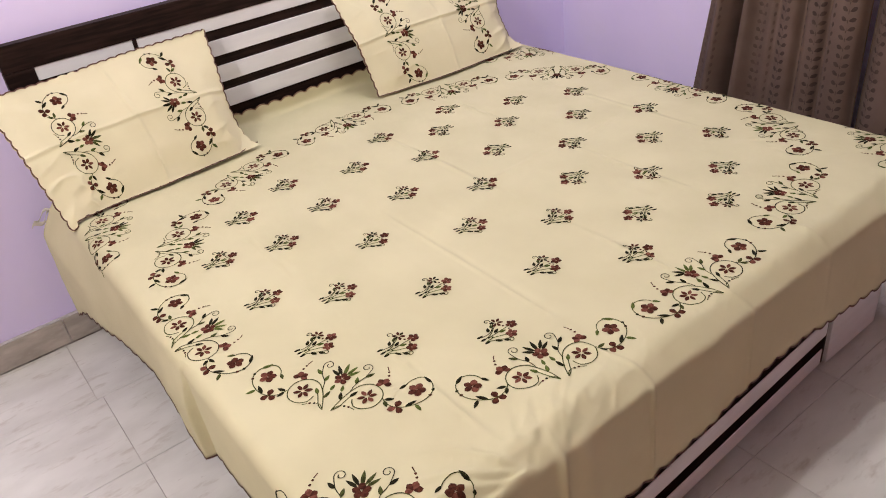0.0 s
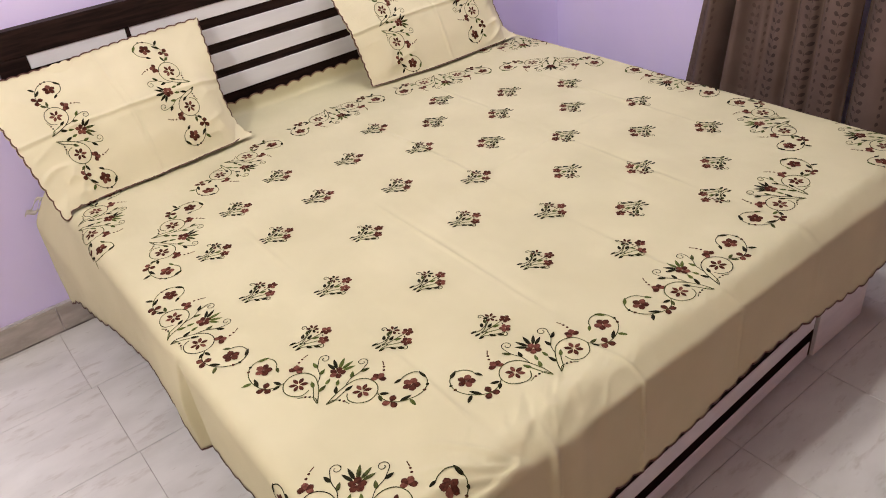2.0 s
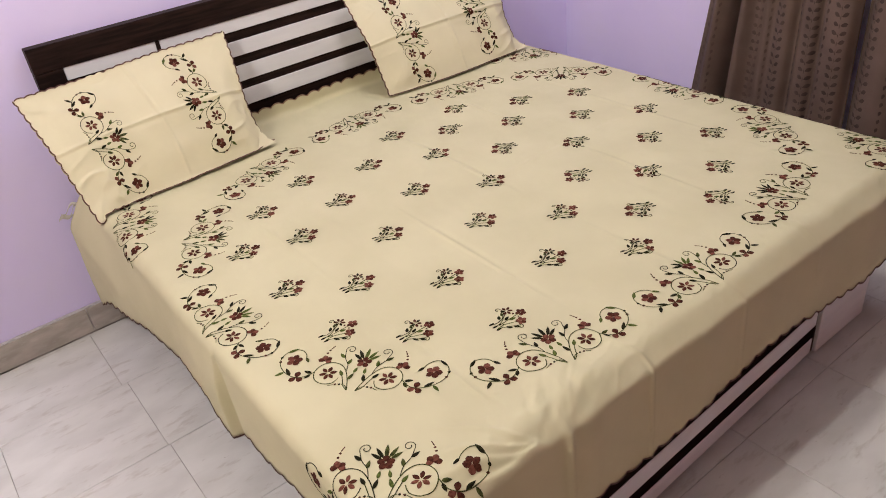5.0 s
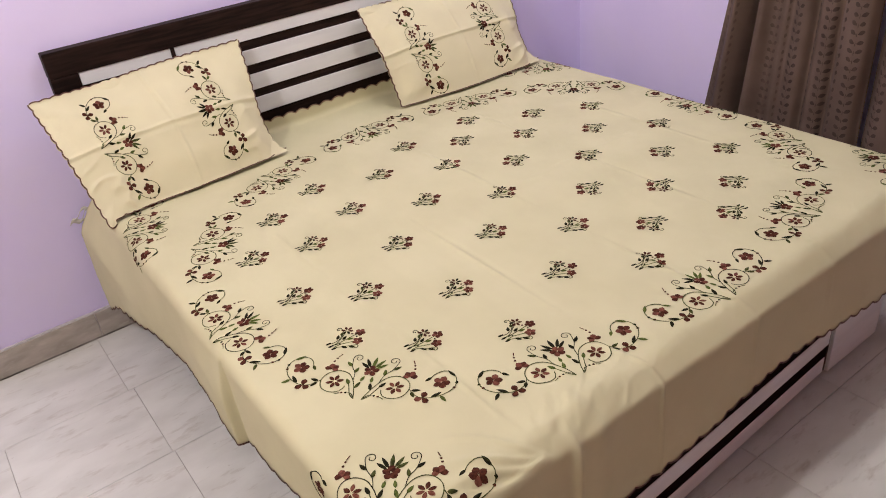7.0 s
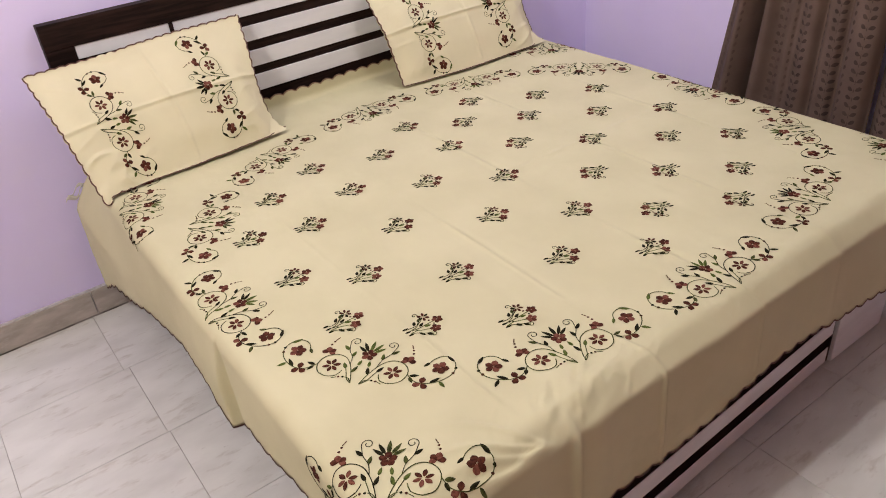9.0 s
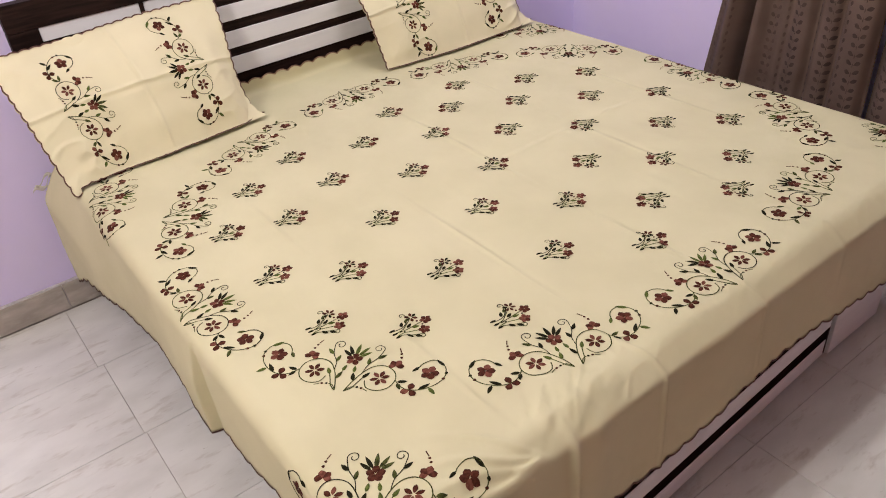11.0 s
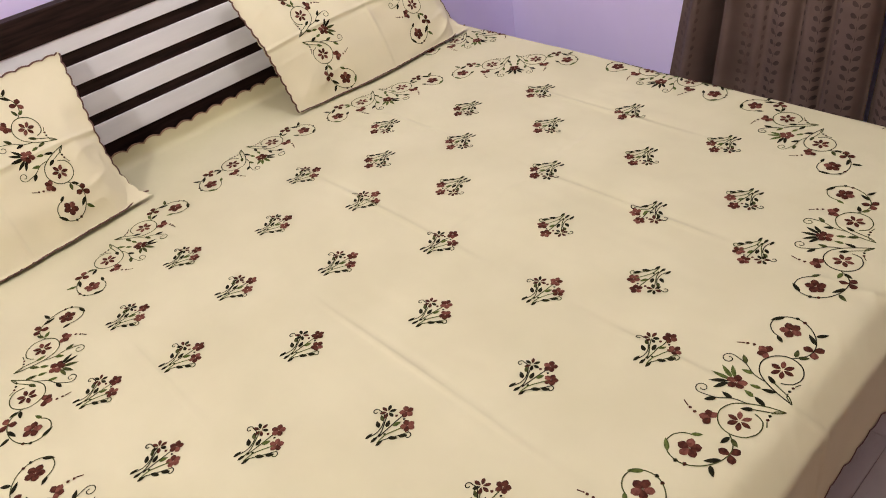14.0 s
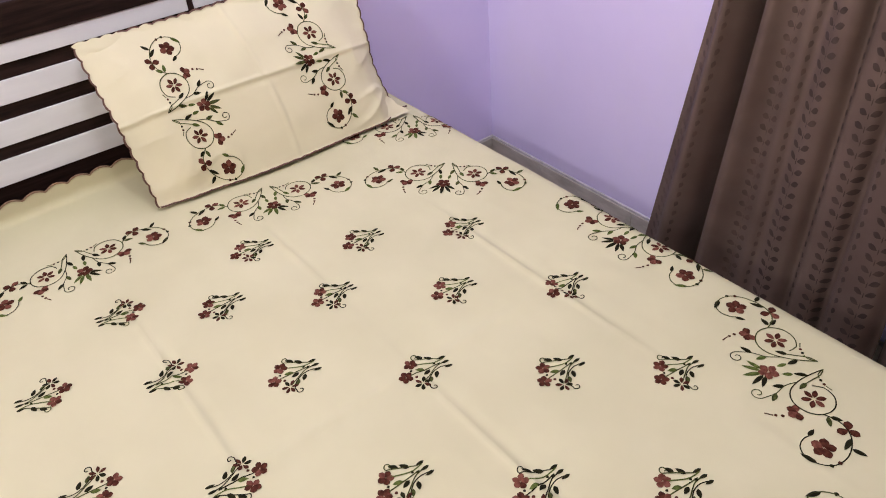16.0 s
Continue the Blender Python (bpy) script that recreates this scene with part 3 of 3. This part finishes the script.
def bouquet(at, place, parent, seed):
    """A small bunch: three cut stems at the bottom, three flowers and two curls at the top."""
    rng = random.Random(seed)
    st = Stitching()
    stem = M_STEM if rng.random() < 0.6 else M_DARK
    st.stem([(-0.014, -0.040), (-0.009, -0.026), (-0.012, -0.008), (-0.026, 0.010), (-0.036, 0.012)] + curl(-0.041, 0.006, 0.007, 0.9, 0.9, 1, 10), 0.0019, M_DARK)
    st.stem([(-0.004, -0.042), (-0.003, -0.022), (-0.013, -0.002), (-0.022, 0.014)], 0.0020, stem)
    st.stem([(0.0, -0.030), (0.001, -0.006), (0.003, 0.026)], 0.0022, stem)
    st.stem([(0.006, -0.040), (0.006, -0.022), (0.014, -0.004), (0.022, 0.010)], 0.0022, M_LEAF)
    st.stem([(0.009, -0.032), (0.022, -0.014), (0.034, 0.004)] + curl(0.038, 0.000, 0.007, 0.9, 2.2, -1, 10), 0.0019, stem)
    for x in (-0.016, -0.004, 0.008):
        st.petal(x, -0.046, 1.45, 0.016, 0.006, M_DARK)
    for x, y, a, l, w, mat in ((-0.013, -0.016, 2.5, 0.016, 0.008, M_DARK), (-0.018, -0.002, 2.4, 0.014, 0.007, M_STEM), (-0.003, -0.008, 1.9, 0.016, 0.008, M_DARK), (0.003, 0.000, 1.2, 0.016, 0.008, M_LEAF), (0.014, -0.022, 0.5, 0.017, 0.008, M_DARK), (0.026, -0.010, 0.6, 0.016, 0.008, M_DARK)):
        st.petal(x, y, a + rng.uniform(-0.15, 0.15), l, w, mat)
    st.dot(-0.001, -0.026, 0.006, M_DARK)
    st.dot(0.004, -0.020, 0.005, M_DARK)
    st.dot(-0.006, 0.020, 0.006, M_RED)
    st.dot(0.010, 0.022, 0.005, M_DARK)
    ob = st.lay("embroidered_bouquet", at, place, parent, "small embroidered bunch of maroon flowers")
    for x, y, size, n, mats, gap, share in ((-0.024, 0.018, 0.027, 6, (M_RED, M_DARK), 0.07, 0.35), (0.003, 0.036, 0.024, 5, (M_RED, M_ROSE), 0.02, 0.3), (0.025, 0.015, 0.024, 5, (M_ROSE, M_RED), 0.02, 0.5)):
        blossom(x, y, size, n, rng, rng.uniform(0, 1), gap, mats, share, slim=0.7 if n == 6 else 1.0).lay("flower", at, place, ob)
    return ob


def placed(x, y, degrees, size=1.0):
    """Lays a motif with its foot at (x, y) and its top towards the given direction."""
    a = radians(degrees - 90)
    c, s = math.cos(a) * size, math.sin(a) * size
    return lambda p, q: (x + c * p - s * q, y + s * p + c * q)


# seven slanting rows of bouquets; those past the middle of the sheet face the other way
BOUQUETS = (
    ((-0.701, -0.275), (-0.577, -0.405), (-0.404, -0.520)),
    ((-0.706, -0.037), (-0.569, -0.151), (-0.400, -0.296), (-0.169, -0.413), (0.009, -0.539)),
    ((-0.708, 0.211), (-0.554, 0.158), (-0.383, -0.015), (-0.167, -0.149), (0.012, -0.281), (0.153, -0.420), (0.340, -0.533)),
    ((-0.571, 0.370), (-0.371, 0.253), (-0.182, 0.131), (0.000, 0.000), (0.190, -0.162), (0.337, -0.297), (0.489, -0.431)),
    ((-0.389, 0.463), (-0.185, 0.382), (0.006, 0.273), (0.173, 0.142), (0.349, -0.002), (0.519, -0.155), (0.666, -0.282)),
    ((-0.007, 0.505), (0.154, 0.396), (0.335, 0.276), (0.519, 0.133), (0.688, -0.003)),
    ((0.281, 0.523), (0.477, 0.390), (0.661, 0.280)),
)
JITTER = random.Random(5)
for row, places in zip(range(-3, 4), BOUQUETS):
    for col, (x, y) in enumerate(places, -(len(places) // 2)):
        bouquet(sheet_at, placed(x, y - (0.007 if row + col > 0 else 0), (0 if row + col <= 0 else 180) + JITTER.uniform(-6, 6)), bedsheet, 10 * row + col)

# twelve garlands in an oval ring, and one in each corner: foot of the spray and the way it points
for k, (x, y, way) in enumerate(((-0.787, -0.462, 38), (-0.411, -0.718, 77), (0.021, -0.768, 90), (0.478, -0.707, 105), (0.848, -0.433, 148), (0.958, 0.012, 177),
                                 (0.800, 0.498, -136), (0.420, 0.722, -105), (-0.022, 0.782, -88), (-0.469, 0.683, -64), (-0.810, 0.395, -33), (-0.936, -0.045, 2),
                                 (-0.898, -0.738, 50), (-0.935, 0.640, -22), (0.880, 0.770, -118), (0.930, -0.700, 132))):
    garland(sheet_at, placed(x, y, way), bedsheet, 100 + k)


# ---- pillows in flat embroidered covers, leaning on the headboard ----
def pillow(corners, label, seed, waist, droop, sag, sprays):
    """corners: bottom left, bottom right, top right, top left. A thin pillow in a cover with a scalloped edge.
    waist: how far the free edge is drawn in; droop: the first corner hangs; sag: of the lower hem; sprays: feet of the two garlands."""
    bl, br, tr, tl = (Vector(c) for c in corners)
    wide, tall = ((br - bl).length + (tr - tl).length) / 2, ((tl - bl).length + (tr - br).length) / 2
    face = (br - bl).cross(tl - bl).normalized()
    rng = random.Random(seed)
    tilt = rng.uniform(0, 9)

    def front(a, b, side=1):
        s, t = a / wide, b / tall
        e = min(s * wide, (1 - s) * wide, t * tall, (1 - t) * tall)
        near, far = smooth(0.35, 0.0, s), smooth(0.80, 1.0, s)
        k = min(1.0, max(0.0, t))
        # the outline: the free edge is drawn in, the lower corner droops, the lower hem sags
        s += far * (waist * (math.sin(math.pi * k ** 0.62) - 0.30 * k)) + 0.02 * near * (1 - k) * droop
        t -= smooth(0.5, 0.0, t) * 0.075 * droop * smooth(0.10, 0.0, s)
        t += 0.018 * smooth(0.6, 1.0, t) * smooth(0.3, 0.7, s)
        p = bl.lerp(br, s).lerp(tl.lerp(tr, s), t)
        puff = 0.014 * smooth(0.0, 0.11, e) + 0.005 * noise.noise((a * 6, b * 6, tilt)) * smooth(-0.05, 0.05, e)
        puff += 0.010 * (noise.noise((a * 3, 0.2, tilt + 3))) * (1 - smooth(0.0, 0.12, e))
        # packing folds: one across, one upright; the cloth breaks at them
        mid = 0.515 + 0.012 * math.sin(s * 5) + 0.03 * (s - 0.5)
        puff += 0.0055 * noise.noise((a * 13, b * 13, tilt + 5)) + side * 0.0034 * bump(k, mid, 0.008) - side * 0.002 * bump(k, mid - 0.03, 0.018) + side * 0.0028 * bump(s, 0.50 + 0.01 * math.sin(k * 4), 0.008)
        puff += side * (0.060 * max(0.0, 0.5 - abs(k - mid)) + 0.012 * max(0.0, 0.5 - abs(s - 0.5)))
        # slack cloth: the empty end of the cover bends back, and ripples gather in the corners
        puff -= side * 0.030 * smooth(0.86, 0.97, s) * smooth(0.85, 0.35, k)
        ridge = 1 - abs(2.0 * noise.noise((a * 7.0 + b * 5.0, b * 20.0 - a * 6.0, tilt + 1.7)))
        corner = max(bump(s, 0.0, 0.22) * bump(k, 0.0, 0.30) * (1.0 + droop), bump(s, 1.0, 0.20) * bump(k, 0.1, 0.35), 0.45 * bump(s, 0.0, 0.2) * bump(k, 1.0, 0.3))
        puff += side * corner * 0.011 * max(0.0, ridge) ** 2 * smooth(-0.01, 0.03, e)
        low = smooth(0.16, 0.0, k)
        puff = puff if side > 0 else -0.6 * puff * (1 - low)
        p += face * (puff + (0.010 * droop * low * near if side > 0 else 0.0))
        p.y -= 0.020 * sag * math.sin(math.pi * min(1.0, max(0.0, s))) * smooth(0.3, 0.0, k)
        # it lies on the sheet, but for the corner that hangs past the mattress
        if p.x > XL + 0.02:
            p.z = max(p.z, ZT + (0.0110 if side > 0 else 0.0098))
        return p

    thing = empty("pillow", label, "pillow", "pillows on the bed")
    m, n = 150, 96
    edge = lambda s, t: (scallop(s * wide, 0.030, 0.005), scallop(t * tall, 0.030, 0.005))  # noqa: E731

    def node(i, j):
        s, t = i / m, j / n
        ds, dt = edge(s, t)
        a, b = s * wide, t * tall
        if i in (0, m):
            a += dt if i else -dt
        if j in (0, n):
            b += ds if j else -ds
        return a, b

    pts = [front(*node(i, j)) for j in range(n + 1) for i in range(m + 1)]
    cover = grid_mesh("cover", pts, m + 1, PILLOW_CLOTH, thing, "cream cotton cover with fold creases")
    back = [front(*node(i, j), -1) - face * 0.0015 for j in range(n + 1) for i in range(m, -1, -1)]
    grid_mesh("cover_back", back, m + 1, PILLOW_CLOTH, thing)
    dense = lambda pick, k: [pick(x / k) for x in range(k + 1)]  # noqa: E731
    for line, inward in ((dense(lambda s: (s * wide, -scallop(s * wide, 0.030, 0.005)), 240), lambda a, b: (a, b + 0.0028)),
                         (dense(lambda s: (s * wide, tall + scallop(s * wide, 0.030, 0.005)), 240), lambda a, b: (a, b - 0.0028)),
                         (dense(lambda t: (-scallop(t * tall, 0.030, 0.005), t * tall), 150), lambda a, b: (a + 0.0028, b)),
                         (dense(lambda t: (wide + scallop(t * tall, 0.030, 0.005), t * tall), 150), lambda a, b: (a - 0.0028, b))):
        edging(front, line, inward, THREAD_BROWN, thing)
    for k, ((x, y), way) in enumerate(zip(sprays, (0, 180)), 1):
        garland(front, placed(x * wide, y * tall, way, 0.93), thing, seed + k)
    return thing


PILLOW_CLOTH = mottled("cream_pillow_cotton", (0.66, 0.61, 0.41), (0.70, 0.65, 0.44), 6, 0.85, bump=0.25, bump_scale=900, spec=0.2)
pillow(((-0.962, 0.738, 0.573), (-0.304, 0.780, 0.569), (-0.330, 0.992, 0.916), (-1.006, 0.985, 0.904)), "cream pillow in an embroidered cover, hanging over the bed's side", 300, -0.062, 1.0, 0.3, ((0.148, 0.472), (0.816, 0.518)))
pillow(((0.192, 0.795, 0.570), (0.895, 0.780, 0.571), (0.862, 0.992, 0.905), (0.170, 0.992, 0.915)), "cream pillow in an embroidered cover leaning on slats", 400, -0.074, 0.0, 1.0, ((0.154, 0.470), (0.800, 0.522)))


# ---- bed: headboard, base with drawers, mattress ----
bed = empty("bed", "dark brown wooden double bed with pale slatted headboard and drawers", "bed")
part("headboard_panel", box(-0.912, 1.052, 0.10, 0.912, 1.076, 1.012, 0.002), DARK_WOOD, bed)
part("top_rail", box(-0.918, 1.040, 0.944, 0.918, 1.082, 1.024, 0.003), DARK_WOOD, bed, "dark brown top rail of the headboard")
for x0, x1 in ((-0.918, -0.832), (0.832, 0.918)):
    part("stile", box(x0, 1.0415, 0.0, x1, 1.080, 0.9435, 0.003), DARK_WOOD, bed)
for z0, z1 in ((0.902, 0.9435), (0.815, 0.867), (0.724, 0.780), (0.634, 0.693)):
    cuts = (-0.831, -0.533, -0.519, 0.458, 0.472, 0.831) if z0 > 0.89 else (-0.831, 0.831)
    for x0, x1 in zip(cuts[::2], cuts[1::2]):
        part("pale_slat", box(x0, 1.0445, z0, x1, 1.0525, z1, 0.0012), PALE_LAMINATE, bed, "pale grey laminate slat")
for x in (-0.526, 0.465):
    part("divider", box(x - 0.0068, 1.0425, 0.902, x + 0.0068, 1.0522, 0.9435, 0.001), DARK_WOOD, bed)
part("bed_box", box(-0.845, -0.735, 0.012, 0.905, 1.038, 0.295, 0.003), BOX_WOOD, bed, "dark brown side panels of the storage box")
for x0, x1 in ((-0.840, -0.580), (0.576, 0.846)):
    part("end_panel", box(x0, -0.762, 0.010, x1, -0.737, 0.292, 0.002), PALE_LAMINATE, bed, "pale grey laminate end panel")


def pulled_out(bm):
    """The drawer stands slightly open, more so towards one end."""
    for v in bm.verts:
        v.co.y -= 0.040 * (0.56 - v.co.x)
    return bm


part("drawer_front", pulled_out(box(-0.570, -0.757, 0.120, 0.560, -0.737, 0.182, 0.002)), PALE_LAMINATE, bed, "pale grey laminate drawer front, slightly pulled out")
part("lower_front", pulled_out(box(-0.570, -0.757, 0.020, 0.552, -0.737, 0.076, 0.002)), PALE_LAMINATE, bed, "pale grey laminate strip under the drawer")
part("finger_groove", pulled_out(box(-0.570, -0.7555, 0.0765, 0.558, -0.7375, 0.1195, 0.001)), BOX_WOOD, bed, "dark recessed finger groove")
part("upper_band", pulled_out(box(-0.570, -0.756, 0.1825, 0.560, -0.737, 0.292, 0.001)), BOX_WOOD, bed, "dark brown band above the drawer")
part("groove_end", box(0.563, -0.752, 0.012, 0.574, -0.7372, 0.292, 0.001), DARK_WOOD, bed)
mattress = tagged(mesh_object("mattress", box(-0.915, -0.765, 0.297, 0.900, 0.985, 0.553, 0.03, segments=4), MATTRESS, smooth=True), "plain mattress hidden under the cream bed sheet", "mattress")

# the ties of the mattress cover sticking out by the wall: three loose strands
bm = bmesh.new()
for reach, drop, wave, thin in ((0.070, 0.040, 9, 0.006), (0.060, 0.012, 6, 0.004), (0.050, 0.066, 12, 0.004)):
    ring = []
    for k in range(15):
        t = k / 14
        c = Vector((-0.950 - reach * t, 1.022 + 0.008 * math.sin(t * 5 + wave), 0.512 - drop * t + 0.009 * math.sin(t * wave)))
        w = thin * (0.8 + 0.4 * math.sin(t * 7 + wave))
        ring.append([bm.verts.new(c + Vector((0.4 * w * sz, 0.002 * sy, w * sz))) for sy, sz in ((-1, -1), (1, -1), (1, 1), (-1, 1))])
    for a, b in zip(ring, ring[1:]):
        for k in range(4):
            bm.faces.new((a[k], a[(k + 1) % 4], b[(k + 1) % 4], b[k]))
    bm.faces.new(ring[0][::-1]), bm.faces.new(ring[-1])
tagged(mesh_object("tie_string", bm, MATTRESS, smooth=True), "pale cloth tie strings sticking out at the mattress corner", "string")


# ---- curtains on the side wall ----
def curtain(y_from, y_to, flare, label, seed):
    """A hanging curtain from y_from to y_to at the bottom, with folds; its near edge spreads towards the floor."""
    rng = random.Random(seed)
    high, low = 2.18, 0.03
    cloth_wide = abs(y_to - y_from) * 1.25
    k1, k2 = rng.uniform(0, 6), rng.uniform(0, 6)

    def at(u, v):
        """u: metres of cloth from the first edge; v: height."""
        s = u / cloth_wide
        t = (v - low) / (high - low)
        y = y_from + (y_to - y_from) * s - flare * (1 - s) ** 2 * min(1.0, t * 1.9)
        a = 0.0
        for mid, wid, deep in PLEATS[seed]:
            a += deep * bump(s, mid + 0.03 * (t - 0.3), wid * (1.15 - 0.4 * t))
        a += 0.006 * math.sin(2 * math.pi * s * 6.1 + k2 + t) + 0.010 * noise.noise((s * 5, v * 1.2, k1))
        return Vector((1.345 + a, y, v))

    thing = empty("curtain", label, "curtain", "curtains on the wall")
    m, n = 150, 60
    grid_mesh("curtain_cloth", [at(cloth_wide * i / m, low + (high - low) * j / n) for j in range(n + 1) for i in range(m + 1)], m + 1, CURTAIN, thing).modifiers.new("thickness", "SOLIDIFY").thickness = 0.002
    # woven columns: leaf pairs on a thin stalk, and rows of single ovals, some of them fainter in colour
    strong, faint = Stitching(), Stitching()
    for share, pairs, st in COLUMNS[seed]:
        u, v = cloth_wide * share, 0.10
        st = faint if st else strong
        while v < 2.1:
            if pairs:
                for way in (1, -1):
                    st.petal(u + 0.004 * way, v, math.pi / 2 - way * (1.18 + rng.uniform(-0.12, 0.12)), 0.027 + rng.uniform(-0.003, 0.003), 0.015, 0, 0.5)
                st.petal(u, v - 0.010, math.pi / 2, 0.018, 0.003, 0)
                v += 0.031
            else:
                st.petal(u + rng.uniform(-0.001, 0.001), v, math.pi / 2 - 0.3, 0.019, 0.012, 0, 0.5)
                v += 0.031
    for shapes, mat, note in ((strong, CURTAIN_LEAF, "columns of darker woven leaves"), (faint, FAINT_LEAF, "columns of faint woven leaves")):
        verts = []
        for x, y, h in shapes.verts:
            p, q = at(x, y), at(x + 0.002, y)
            out = (q - p).cross(Vector((0, 0, 1))).normalized()
            if out.x > 0:
                out = -out
            verts.append(tuple(p + out * 0.0014))
        me = bpy.data.meshes.new("woven_leaves")
        me.from_pydata(verts, [], shapes.faces)
        me.materials.append(mat)
        ob = new("woven_leaves", me)
        ob.parent = thing
        ob["label"] = note
    part("header_tape", box(1.33, min(y_from - flare, y_to), 2.165, 1.42, max(y_from - flare, y_to), 2.19, 0.004), CURTAIN, thing)
    return thing


PLEATS = {1: ((0.0, 0.04, 0.015), (0.12, 0.05, -0.035), (0.235, 0.026, 0.080), (0.33, 0.045, -0.022), (0.44, 0.05, 0.006), (0.52, 0.026, 0.010), (0.59, 0.045, -0.012), (0.67, 0.020, 0.022), (0.73, 0.04, -0.014), (0.81, 0.020, 0.024), (0.90, 0.05, -0.022), (1.0, 0.02, 0.030)),
          2: ((0.0, 0.03, 0.055), (0.09, 0.05, -0.02), (0.20, 0.03, 0.03), (0.30, 0.05, -0.015), (0.42, 0.04, 0.025), (0.6, 0.05, -0.02), (0.8, 0.05, 0.025), (0.95, 0.04, -0.02))}
COLUMNS = {1: ((0.06, True, True), (0.145, False, True), (0.42, True, True), (0.50, False, True), (0.578, True, False), (0.68, False, False), (0.765, True, False), (0.845, False, False), (0.925, True, False)),
           2: ((0.05, True, False), (0.13, False, False), (0.20, True, False), (0.29, False, True), (0.38, True, False), (0.50, True, False), (0.62, False, False), (0.74, True, False), (0.88, True, False))}
CURTAIN_LEAF = mottled("woven_leaf_thread", (0.038, 0.022, 0.017), (0.066, 0.040, 0.032), 30, 0.8)
FAINT_LEAF = mottled("faint_leaf_thread", (0.066, 0.040, 0.031), (0.100, 0.060, 0.046), 30, 0.8)
curtain(0.335, -0.352, 0.17, "dark brown curtain with woven leaf columns, gathered in folds", 1)
curtain(-0.358, -1.35, 0.0, "dark brown curtain with woven leaves beside the first one", 2)
rod = bmesh.new()
bmesh.ops.create_cone(rod, cap_ends=True, segments=20, radius1=0.012, radius2=0.012, depth=2.1, matrix=pose(1.375, -0.55, 2.2, 90))
curtain_rod = tagged(empty("curtain_rod", "steel curtain rod on two wall brackets", "curtain rod"))
STEEL = material("brushed_steel", (0.55, 0.55, 0.56), 0.3)
STEEL.node_tree.nodes["Principled BSDF"].inputs["Metallic"].default_value = 1.0
part("rod", rod, STEEL, curtain_rod, smooth=True)
for y in (0.45, -1.55):
    part("bracket", box(1.365, y - 0.012, 2.185, 1.434, y + 0.012, 2.215, 0.003), STEEL, curtain_rod)
